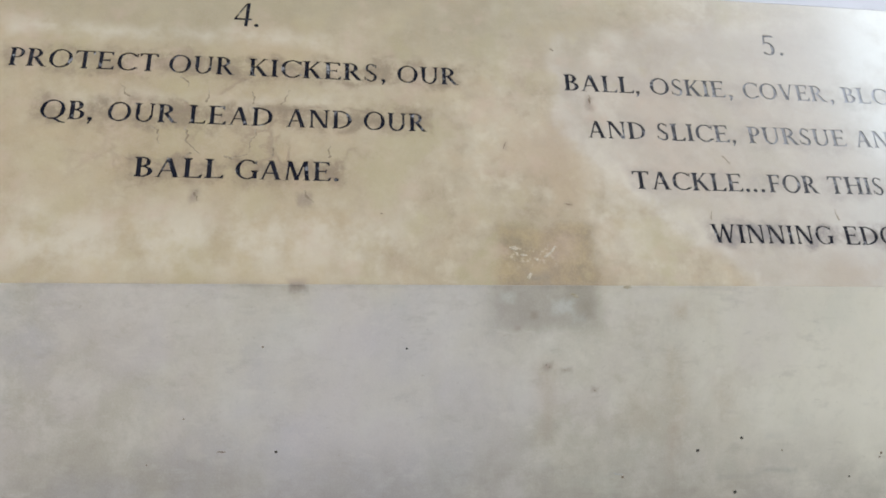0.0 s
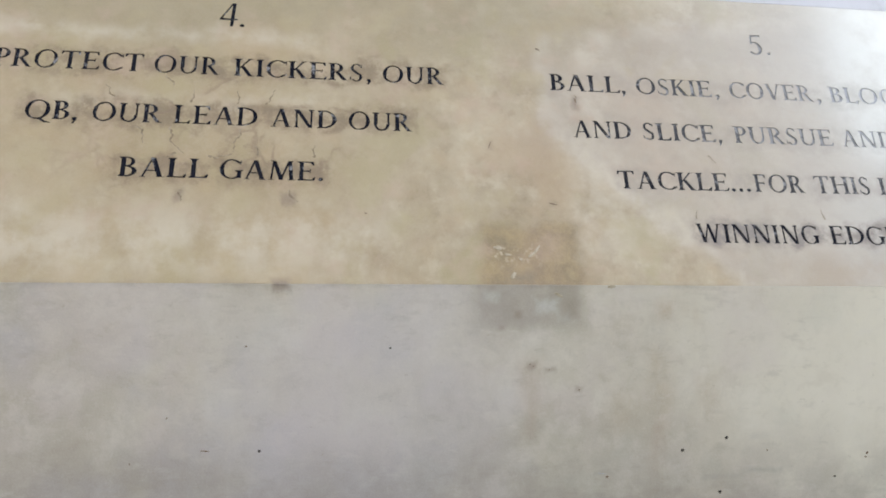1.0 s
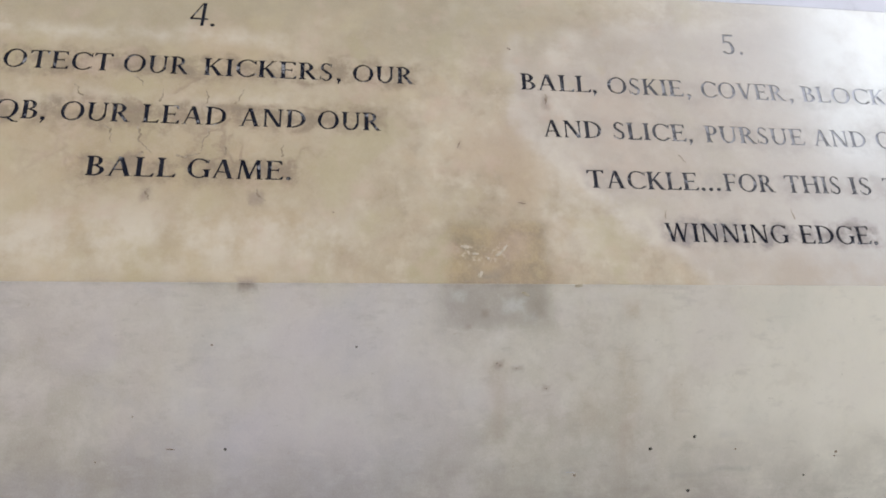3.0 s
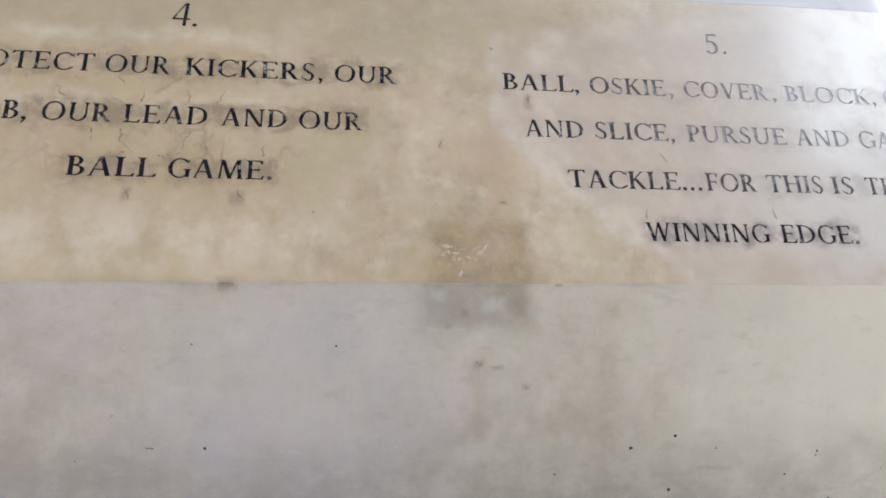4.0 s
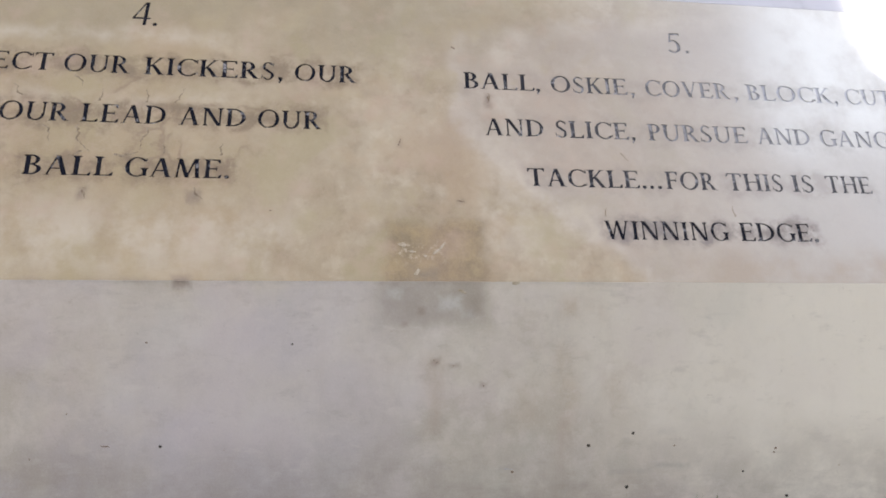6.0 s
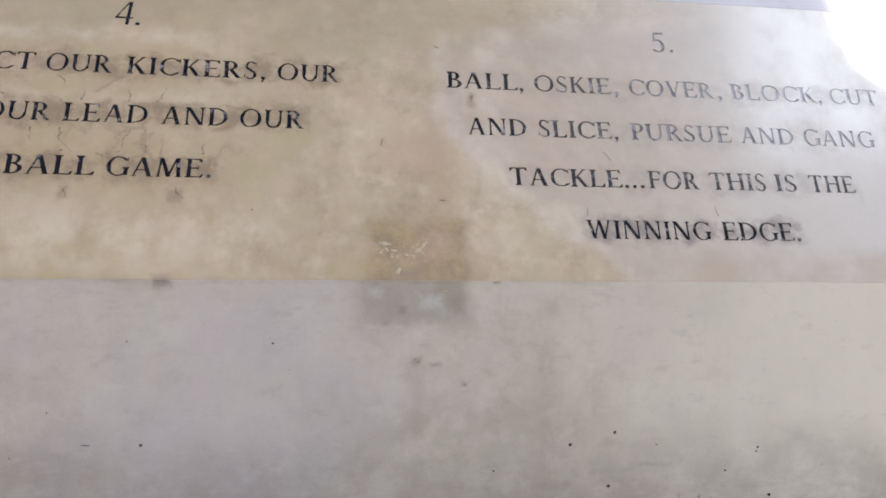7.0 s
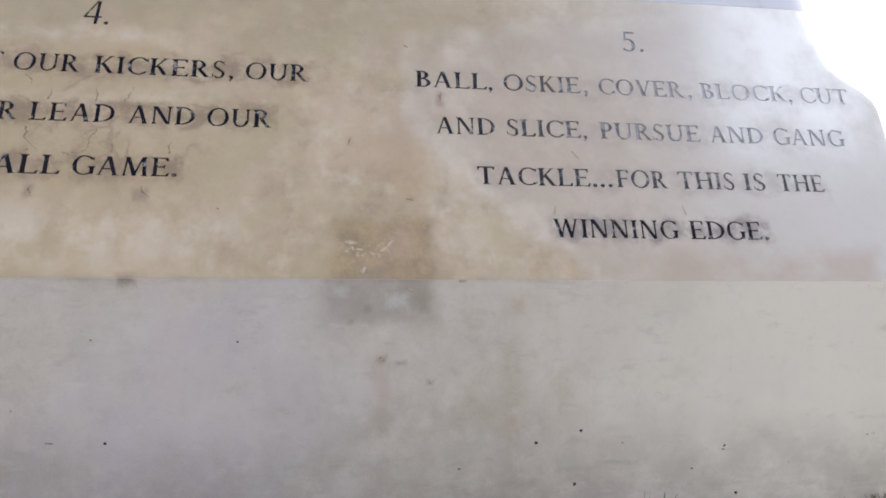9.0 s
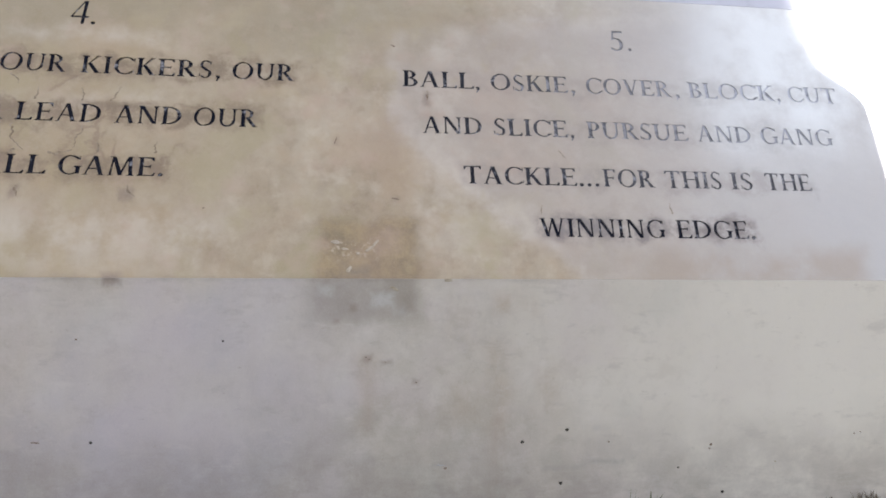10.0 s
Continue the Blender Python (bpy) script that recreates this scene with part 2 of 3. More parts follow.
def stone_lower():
    m = Nodes("honed_limestone_grey")
    cloud = m.noise(1.9, 5.0, 0.6, vector=m.stretch((1, 1, 1), (4, 2, 1)), twist=0.15)
    blotch = m.noise(7.0, 6.0, 0.62, vector=m.stretch((1, 1, 0.8), (1, 7, 3)), twist=0.2)
    streak = m.noise(5.0, 5.0, 0.6, vector=m.stretch((1.8, 1, 0.28), (2, 0, 0)))
    mottle = m.noise(30.0, 5.0, 0.6)
    grain = m.noise(240.0, 3.0, 0.6)
    c = m.mix(m.ramp(cloud, 0.38, 0.62), (0.366, 0.322, 0.264), (0.452, 0.404, 0.338))
    c = m.mix(m.op("MULTIPLY", m.ramp(blotch, 0.48, 0.66), 0.75), c, (0.510, 0.461, 0.404))
    c = m.mix(m.op("MULTIPLY", m.ramp(blotch, 0.48, 0.30), 0.38), c, (0.281, 0.248, 0.212))
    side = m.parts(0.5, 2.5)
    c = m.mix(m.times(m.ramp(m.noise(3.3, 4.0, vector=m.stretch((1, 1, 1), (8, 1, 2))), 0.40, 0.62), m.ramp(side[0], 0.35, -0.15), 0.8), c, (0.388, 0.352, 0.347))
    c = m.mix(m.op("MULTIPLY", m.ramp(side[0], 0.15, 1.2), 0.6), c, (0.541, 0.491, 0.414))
    c = m.mix(m.op("MULTIPLY", m.ramp(streak, 0.55, 0.72), 0.20), c, (0.349, 0.284, 0.204))
    c = m.mix(m.op("MULTIPLY", m.ramp(mottle, 0.50, 0.28), 0.22), c, (0.273, 0.236, 0.197))
    c = m.mix(m.op("MULTIPLY", m.ramp(mottle, 0.56, 0.72), 0.28), c, (0.523, 0.475, 0.422))
    hue = m.noise(3.2, 4.0, 0.6, vector=m.stretch((1, 1, 1), (2, 14, 6)))
    c = m.mix(m.op("MULTIPLY", m.ramp(hue, 0.48, 0.62), 0.40), c, (0.449, 0.384, 0.360))
    c = m.mix(m.op("MULTIPLY", m.ramp(hue, 0.46, 0.34), 0.45), c, (0.383, 0.366, 0.310))
    flecked = m.noise(62.0, 4.0, 0.6)
    pale = m.noise(12.0, 5.0, 0.65, vector=m.stretch((1, 1, 1.3), (5, 3, 2)))
    c = m.mix(m.op("MULTIPLY", m.ramp(pale, 0.52, 0.66), 0.35), c, (0.511, 0.460, 0.404))
    c = m.mix(m.op("MULTIPLY", m.ramp(pale, 0.46, 0.34), 0.30), c, (0.325, 0.274, 0.214))
    c = m.mix(m.op("MULTIPLY", m.ramp(flecked, 0.44, 0.28), 0.12), c, (0.258, 0.223, 0.185))
    edge = m.parts(0.075, 10.0)
    tone = m.noise(17.0, 5.0, 0.7)
    patch = m.times(m.spot(edge, 0.234, -0.044, 0.112, 0.046, 0.036), m.ramp(tone, -0.05, 0.56))
    c = m.mix(m.op("MULTIPLY", patch, 0.66), c, (0.222, 0.187, 0.146))
    mauve = m.times(m.spot(side, -0.12, -0.32, 0.20, 0.16, 0.25), 0.36)
    c = m.mix(mauve, c, (0.424, 0.380, 0.410))
    for x, z, half_x, half_z, depth in ((0.272, -0.047, 0.020, 0.011, 0.75), (0.146, -0.026, 0.012, 0.007, 0.60), (0.312, -0.075, 0.014, 0.007, 0.35)):
        f = m.times(m.spot(m.parts(0.035, 26.0), x, z, half_x, half_z, 0.016), m.ramp(m.noise(40.0, 4.0, 0.7), 0.25, 0.55), depth)
        c = m.mix(f, c, (0.43, 0.41, 0.385))
    rim = m.times(m.spot(m.parts(0.04, 22.0), 0.328, -0.054, 0.008, 0.018, 0.022), 0.25)
    c = m.mix(rim, c, (0.155, 0.120, 0.085))
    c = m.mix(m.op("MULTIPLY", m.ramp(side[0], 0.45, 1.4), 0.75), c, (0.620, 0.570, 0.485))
    # rusty runs down the face
    for x, top, foot, wide, depth in ((0.537, -0.16, -0.55, 0.012, 0.36), (0.236, -0.17, -0.34, 0.008, 0.28),
                                      (0.555, -0.045, -0.06, 0.010, 0.60), (0.616, -0.052, -0.075, 0.007, 0.50), (0.66, -0.20, -0.30, 0.02, 0.26),
                                      (0.46, -0.22, -0.33, 0.03, 0.22), (-0.31, 0.0, -0.006, 0.014, 0.40)):
        f = m.spot(m.parts(0.07, 9.0), x, (top + foot) / 2, wide, (top - foot) / 2, 0.035)
        f = m.times(f, m.ramp(m.noise(15.0, 5.0, 0.65, vector=m.stretch((1, 1, 0.5))), 0.30, 0.66), depth)
        c = m.mix(f, c, (0.273, 0.180, 0.092))
    seam = m.times(m.spot(m.parts(0.02, 16.0), -0.75, 0.0, 1.45, 0.0015, 0.012), m.ramp(m.noise(6.0, 5.0, 0.7), 0.40, 0.64), 0.42)
    c = m.mix(seam, c, (0.128, 0.097, 0.069))
    blot = m.times(m.spot(m.parts(0.03, 30.0), -0.308, -0.002, 0.012, 0.006, 0.014), 0.75)
    c = m.mix(blot, c, (0.133, 0.097, 0.074))
    for x, z, half_x, half_z, depth in ((0.240, -0.178, 0.008, 0.003, 0.50), (0.238, -0.186, 0.005, 0.004, 0.35), (0.283, -0.189, 0.010, 0.003, 0.45), (0.350, -0.236, 0.003, 0.003, 0.5), (0.208, -0.066, 0.004, 0.003, 0.5), (0.170, -0.094, 0.005, 0.003, 0.4)):
        c = m.mix(m.times(m.spot(m.parts(0.02, 40.0), x, z, half_x, half_z, 0.010), depth), c, (0.175, 0.120, 0.085))
    # grey scuffs
    for x, z, half_x, half_z, depth in ((0.80, -0.431, 0.045, 0.002, 0.45), (0.70, -0.441, 0.05, 0.002, 0.30), (0.41, -0.430, 0.02, 0.002, 0.35), (0.79, -0.352, 0.02, 0.003, 0.2)):
        f = m.times(m.spot(m.parts(0.03, 14.0), x, z, half_x, half_z, 0.010), m.ramp(m.noise(30.0, 4.0, 0.7), 0.30, 0.60), depth)
        c = m.mix(f, c, (0.225, 0.222, 0.218))
    # darker towards the foot: shade near the ground put into the colour
    foot_shade = m.times(m.spot(m.parts(0.16, 4.0), 0.4, -0.49, 2.6, 0.09, 0.14), m.ramp(m.noise(7.0, 5.0, 0.65), 0.25, 0.62), 0.46)
    c = m.mix(foot_shade, c, (0.204, 0.175, 0.143))
    # streaks of mud splashed up from the bed
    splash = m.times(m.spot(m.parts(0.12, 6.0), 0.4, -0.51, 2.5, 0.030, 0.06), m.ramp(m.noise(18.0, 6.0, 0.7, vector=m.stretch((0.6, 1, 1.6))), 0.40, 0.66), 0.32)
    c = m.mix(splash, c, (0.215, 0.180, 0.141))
    c = m.mix(m.op("MULTIPLY", m.ramp(grain, 0.35, 0.75), 0.10), c, (0.581, 0.520, 0.450))
    smudge = m.noise(15.0, 5.0, 0.68, vector=m.stretch((0.55, 1, 1.5), (3, 1, 8)))
    c = m.mix(m.op("MULTIPLY", m.ramp(smudge, 0.56, 0.70), 0.26), c, (0.262, 0.226, 0.190))
    c = m.mix(m.op("MULTIPLY", m.ramp(smudge, 0.44, 0.30), 0.26), c, (0.545, 0.498, 0.448))
    speck = m.noise(48.0, 3.0, 0.7, vector=m.stretch((0.8, 1, 1.2), (9, 4, 2)))
    c = m.mix(m.op("MULTIPLY", m.ramp(speck, 0.64, 0.74), 0.30), c, (0.250, 0.200, 0.150))
    c = m.mix(1.0, c, (1.095, 1.085, 1.035), "MULTIPLY")
    rough = m.op("ADD", 0.36, m.op("MULTIPLY", blotch, 0.22))
    m.bump(m.op("ADD", m.op("MULTIPLY", grain, 0.35), mottle), 0.25, 0.002)
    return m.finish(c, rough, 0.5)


def plain_stone(name, dark, light):
    m = Nodes(name)
    a, b, g = m.noise(3.0, 5.0, 0.6), m.noise(24.0, 5.0, 0.6), m.noise(220.0, 3.0)
    c = m.mix(m.ramp(a, 0.35, 0.65), dark, light)
    c = m.mix(m.op("MULTIPLY", m.ramp(b, 0.46, 0.28), 0.35), c, [v * 0.7 for v in dark])
    m.bump(m.op("ADD", m.op("MULTIPLY", g, 0.4), b), 0.3, 0.002)
    return m.finish(c, m.op("ADD", 0.4, m.op("MULTIPLY", a, 0.2)))


def letter_paint():
    m = Nodes("worn_black_letter_paint")
    info = m.tree.nodes.new("ShaderNodeObjectInfo")
    spread = m.tree.nodes.new("ShaderNodeVectorMath")
    spread.operation = "ADD"
    m.put(spread.inputs[0], m.co)
    m.put(spread.inputs[1], info.outputs["Location"])
    wear = m.noise(46.0, 5.0, 0.7, vector=spread.outputs[0])
    flake = m.noise(150.0, 4.0, 0.6, vector=spread.outputs[0])
    where = m.tree.nodes.new("ShaderNodeSeparateXYZ")
    m.put(where.inputs[0], spread.outputs[0])
    # paler to the upper right: worn paint, plus sky glare put into the colour
    wear_glare = m.times(m.ramp(where.outputs["X"], 0.30, 1.15), m.ramp(where.outputs["Z"], 0.66, 1.02))
    worn = m.op("ADD", m.ramp(m.op("ADD", wear, m.op("MULTIPLY", wear_glare, 0.15)), 0.55, 0.70), m.op("MULTIPLY", info.outputs["Random"], 0.03), clamp=True)
    worn = m.op("ADD", worn, m.op("MULTIPLY", wear_glare, 0.80), clamp=True)
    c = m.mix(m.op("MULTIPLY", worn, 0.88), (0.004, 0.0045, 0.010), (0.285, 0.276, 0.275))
    # extra whitening of the far upper letters, standing in for the sky's glare
    glare_wash = m.times(m.ramp(where.outputs["X"], 0.90, 1.30), m.ramp(where.outputs["Z"], 0.84, 1.03), m.ramp(wear, 0.30, 0.52), 0.88)
    c = m.mix(glare_wash, c, (0.45, 0.455, 0.48))
    c = m.mix(m.op("MULTIPLY", m.ramp(flake, 0.62, 0.76), 0.14), c, (0.24, 0.21, 0.17))
    m.bump(flake, 0.3, 0.001)
    return m.finish(c, 0.45, 0.06)


def speckled(name, dark, light, rough=0.8, scale=60.0):
    m = Nodes(name)
    a = m.noise(scale, 4.0)
    m.bump(a, 0.4, 0.002)
    return m.finish(m.mix(m.ramp(a, 0.35, 0.65), dark, light), rough, 0.3)


def soil():
    m = Nodes("soil_and_thin_turf")
    a, b, g = m.noise(0.7, 5.0), m.noise(9.0, 6.0, 0.65), m.noise(70.0, 5.0, 0.65)
    c = m.mix(m.ramp(b, 0.4, 0.62), (0.085, 0.062, 0.042), (0.14, 0.11, 0.075))
    c = m.mix(m.op("MULTIPLY", m.ramp(a, 0.42, 0.6), 0.8), c, (0.06, 0.085, 0.03))
    c = m.mix(m.op("MULTIPLY", m.ramp(g, 0.5, 0.7), 0.4), c, (0.19, 0.16, 0.11))
    m.bump(m.op("ADD", b, g), 0.7, 0.02)
    return m.finish(c, 0.9, 0.3)


def blade_mat(name, a, b):
    m = Nodes(name)
    geo = m.tree.nodes.new("ShaderNodeNewGeometry")
    return m.finish(m.mix(geo.outputs["Random Per Island"], a, b), 0.55, 0.4)


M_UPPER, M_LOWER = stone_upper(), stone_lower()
M_COPING = plain_stone("pale_coping_stone", (0.37, 0.365, 0.39), (0.44, 0.44, 0.475))
M_CORE = plain_stone("grey_backing_stone", (0.36, 0.34, 0.31), (0.45, 0.43, 0.40))
M_MORTAR = plain_stone("sandy_mortar", (0.36, 0.31, 0.23), (0.48, 0.43, 0.35))
M_PAINT = letter_paint()
M_SOIL = soil()
M_SPECK = speckled("dried_mud", (0.018, 0.015, 0.013), (0.05, 0.04, 0.03))
M_RUST = speckled("rusty_crumb", (0.105, 0.070, 0.042), (0.21, 0.15, 0.10))
M_FLECK = speckled("pale_glue_residue", (0.28, 0.225, 0.14), (0.41, 0.35, 0.255), 0.6, 240.0)
M_SCRATCH = speckled("grey_scuff", (0.30, 0.295, 0.28), (0.42, 0.405, 0.375), 0.5, 120.0)
M_VEIN = speckled("brown_vein", (0.150, 0.108, 0.056), (0.285, 0.225, 0.145), 0.45, 90.0)
M_GRASS = blade_mat("green_grass_blades", (0.035, 0.075, 0.022), (0.10, 0.13, 0.04))
M_STRAW = blade_mat("dry_grass_blades", (0.12, 0.098, 0.066), (0.26, 0.215, 0.15))
M_LEAF = blade_mat("brown_leaf_litter", (0.07, 0.04, 0.02), (0.22, 0.14, 0.07))


# ---- building helpers ----
def part(name, bm, material, parent=None, label="", at=None):
    """One bmesh as one mesh object, under its thing."""
    me = bpy.data.meshes.new(name)
    bmesh.ops.recalc_face_normals(bm, faces=bm.faces)
    bm.to_mesh(me)
    bm.free()
    me.materials.append(material)
    ob = new(name, me)
    ob.parent = parent
    if at is not None:
        ob.matrix_basis = at
    return tagged(ob, label) if label else ob


def prism(bm, outline, y0, y1):
    """A solid from an outline in x and z, from y0 (front) to y1 (back)."""
    front = [bm.verts.new((x, y0, z)) for x, z in outline]
    back = [bm.verts.new((x, y1, z)) for x, z in outline]
    n = len(outline)
    bm.faces.new(front)
    bm.faces.new(back[::-1])
    for i in range(n):
        j = (i + 1) % n
        bm.faces.new((front[j], front[i], back[i], back[j]))


def soften(bm, width, segments=2, angle=40):
    bmesh.ops.recalc_face_normals(bm, faces=bm.faces)
    sharp = [e for e in bm.edges if len(e.link_faces) == 2 and e.calc_face_angle() > radians(angle)]
    bmesh.ops.bevel(bm, geom=sharp, offset=width, segments=segments, profile=0.5, affect="EDGES", clamp_overlap=True)


# ---- Roman capitals, one cap height tall, each as a list of closed strokes ----
THICK, THIN, SERIF = 0.156, 0.066, 0.07


def stem(x, foot=0.0, top=1.0, w=THICK, feet=(1, 1), heads=(1, 1)):
    """An upright, centred on x, with bracketed serifs left and right at foot and head."""
    h, s, k, t = w / 2, SERIF, 0.10, 0.035
    out = []
    out += [(x - h - s, foot), (x - h - s, foot + t), (x - h, foot + k)] if feet[0] else [(x - h, foot)]
    out += [(x - h, top - k), (x - h - s, top - t), (x - h - s, top)] if heads[0] else [(x - h, top)]
    out += [(x + h + s, top), (x + h + s, top - t), (x + h, top - k)] if heads[1] else [(x + h, top)]
    out += [(x + h, foot + k), (x + h + s, foot + t), (x + h + s, foot)] if feet[1] else [(x + h, foot)]
    return out


def arm(x0, x1, z, side=0, t=THIN):
    """A thin arm from the stem at x0 to x1; side 1 or -1 turns its beak up or down."""
    if side > 0:
        return [(x0, z), (x0, z + t), (x1 - 0.10, z + t), (x1 - 0.02, z + t + 0.13), (x1 + 0.03, z + t + 0.13), (x1, z)]
    if side < 0:
        return [(x0, z - t), (x0, z), (x1, z), (x1 + 0.02, z - t - 0.13), (x1 - 0.03, z - t - 0.13), (x1 - 0.09, z - t)]
    return [(x0, z - t / 2), (x0, z + t / 2), (x1, z + t / 2), (x1, z - t / 2)]


def slant(x0, z0, x1, z1, w):
    """A leaning stroke, cut level at both ends."""
    h = w / 2
    return [(x0 - h, z0), (x1 - h, z1), (x1 + h, z1), (x0 + h, z0)]


def foot_serif(x, z, w=0.24, t=0.04):
    return [(x - w / 2, z), (x - w / 2 + 0.02, z + t), (x + w / 2 - 0.02, z + t), (x + w / 2, z)]


def arc(cx, cz, rx, rz, a0, a1, thick=THICK, thin=THIN, steps=18, lean=0.0):
    """A band of an ellipse, thick at its sides and thin above and below."""
    outer, inner = [], []
    for i in range(steps + 1):
        a = radians(a0 + (a1 - a0) * i / steps)
        w = thin + (thick - thin) * abs(math.cos(a - radians(lean))) ** 1.6
        c, s = math.cos(a), math.sin(a)
        outer.append((cx + rx * c, cz + rz * s))
        inner.append((cx + (rx - w) * c, cz + (rz - min(w, thin * 1.35)) * s))
    return outer + inner[::-1]


def ring(cx, cz, rx, rz, **more):
    return [arc(cx, cz, rx, rz, 90, 270, **more), arc(cx, cz, rx, rz, -90.6, 90.6, **more)]


def bowl(x, z0, z1, r):
    """The belly of a B, P, R or D, from the stem at x."""
    cz, rz = (z0 + z1) / 2, (z1 - z0) / 2
    side = arc(x + 0.06, cz, r, rz, -90, 90)
    n = len(side) // 2
    return [(x, z0)] + side[:n] + [(x, z1), (x, z1 - THIN)] + side[n:] + [(x, z0 + THIN)]


def glyph(ch):
    """Width and strokes of one sign."""
    if ch == "A":
        return 0.80, [slant(0.66, 0, 0.40, 1.0, 0.165), slant(0.11, 0, 0.365, 0.93, 0.075), arm(0.22, 0.56, 0.34), foot_serif(0.11, 0, 0.22), foot_serif(0.67, 0, 0.29)]
    if ch == "B":
        return 0.62, [stem(0.16, feet=(1, 0), heads=(1, 0)), bowl(0.20, 0.50, 1.0, 0.27), bowl(0.20, 0.0, 0.55, 0.34)]
    if ch == "C":
        return 0.78, [arc(0.46, 0.5, 0.43, 0.52, 42, 318, steps=26), slant(0.765, 0.74, 0.775, 0.97, 0.045), slant(0.775, 0.10, 0.785, 0.25, 0.03)]
    if ch == "D":
        return 0.82, [stem(0.16, feet=(1, 0), heads=(1, 0)), bowl(0.20, 0.0, 1.0, 0.53)]
    if ch == "E":
        return 0.68, [stem(0.16, feet=(1, 0), heads=(1, 0)), arm(0.20, 0.61, 1.0, -1), arm(0.20, 0.50, 0.51, 0, 0.075), slant(0.49, 0.41, 0.50, 0.61, 0.035), arm(0.20, 0.65, 0.0, 1)]
    if ch == "F":
        return 0.62, [stem(0.16, heads=(1, 0)), arm(0.20, 0.58, 1.0, -1), arm(0.20, 0.49, 0.51, 0, 0.075), slant(0.48, 0.41, 0.49, 0.61, 0.035)]
    if ch == "G":
        return 0.84, [arc(0.46, 0.5, 0.43, 0.52, 42, 312, steps=26), stem(0.73, 0.04, 0.46, feet=(0, 0)), slant(0.765, 0.76, 0.775, 0.97, 0.045)]
    if ch == "H":
        return 0.86, [stem(0.16), stem(0.70), arm(0.20, 0.66, 0.52)]
    if ch == "I":
        return 0.32, [stem(0.16)]
    if ch == "K":
        return 0.76, [stem(0.16), slant(0.22, 0.46, 0.60, 1.0, 0.085), slant(0.64, 0, 0.32, 0.58, 0.17), foot_serif(0.67, 0, 0.24), foot_serif(0.60, 0.96, 0.22)]
    if ch == "L":
        return 0.64, [stem(0.16, feet=(1, 0)), arm(0.20, 0.61, 0.0, 1)]
    if ch == "M":
        return 1.00, [slant(0.13, 0, 0.20, 1.0, 0.08), slant(0.50, 0.02, 0.22, 1.0, 0.15), slant(0.48, 0.02, 0.77, 1.0, 0.08), slant(0.86, 0, 0.80, 1.0, 0.15), foot_serif(0.13, 0, 0.22), foot_serif(0.86, 0, 0.29), foot_serif(0.16, 0.96, 0.18), foot_serif(0.84, 0.96, 0.18)]
    if ch == "N":
        return 0.88, [stem(0.15, w=0.08, heads=(1, 0)), slant(0.70, 0.0, 0.17, 1.0, 0.17), stem(0.73, w=0.08, feet=(0, 0))]
    if ch in "OQ":
        tail = [[(0.42, 0.06), (0.60, 0.06), (0.78, -0.10), (0.96, -0.17), (0.93, -0.21), (0.72, -0.18)]] if ch == "Q" else []
        return 0.90, ring(0.45, 0.5, 0.43, 0.52, lean=-12) + tail
    if ch == "P":
        return 0.58, [stem(0.16, heads=(1, 0)), bowl(0.20, 0.44, 1.0, 0.31)]
    if ch == "R":
        return 0.74, [stem(0.16, heads=(1, 0)), bowl(0.20, 0.46, 1.0, 0.31), slant(0.64, 0.0, 0.33, 0.50, 0.16), foot_serif(0.68, 0, 0.20)]
    if ch == "S":
        return 0.56, [arc(0.28, 0.755, 0.21, 0.265, 35, 235, thick=0.11), slant(0.40, 0.36, 0.16, 0.64, 0.17), arc(0.28, 0.255, 0.23, 0.275, -145, 55, thick=0.12), slant(0.46, 0.77, 0.47, 0.96, 0.04), slant(0.065, 0.04, 0.055, 0.26, 0.04)]
    if ch == "T":
        return 0.74, [stem(0.37, heads=(0, 0)), arm(0.37, 0.71, 1.0, -1), [(0.74 - x, z) for x, z in arm(0.37, 0.71, 1.0, -1)][::-1]]
    if ch == "U":
        return 0.82, [stem(0.16, 0.34, 1.0, feet=(0, 0)), stem(0.68, 0.34, 1.0, w=0.08, feet=(0, 0)), arc(0.402, 0.36, 0.317, 0.38, 180, 360, thin=0.08, thick=0.12)]
    if ch == "V":
        return 0.80, [slant(0.41, 0, 0.14, 1.0, 0.16), slant(0.41, 0.02, 0.68, 1.0, 0.08), foot_serif(0.14, 0.96, 0.28), foot_serif(0.68, 0.96, 0.22)]
    if ch == "W":
        return 1.16, [slant(0.36, 0, 0.14, 1.0, 0.15), slant(0.36, 0.02, 0.58, 1.0, 0.075), slant(0.80, 0, 0.57, 1.0, 0.15), slant(0.80, 0.02, 1.03, 1.0, 0.075), foot_serif(0.14, 0.96, 0.28), foot_serif(1.03, 0.96, 0.22)]
    if ch == ".":
        return 0.20, [arc(0.10, 0.08, 0.10, 0.10, 0, 340, thick=0.06, thin=0.06, steps=9)[:10]]
    if ch == ",":
        return 0.22, [[(0.02, 0.15), (0.18, 0.15), (0.20, 0.02), (0.08, -0.20), (0.02, -0.18), (0.08, -0.01), (0.02, 0.02)]]
    if ch == "4":
        return 0.66, [slant(0.44, 0, 0.50, 1.0, 0.12), slant(0.06, 0.30, 0.46, 1.0, 0.07), arm(0.03, 0.63, 0.30, 0, 0.075)]
    if ch == "5":
        return 0.56, [arc(0.22, 0.31, 0.30, 0.34, -140, 122, thick=0.15), slant(0.10, 0.52, 0.16, 1.0, 0.075), arm(0.15, 0.53, 0.955, 0, 0.10)]
    return 0.36, []


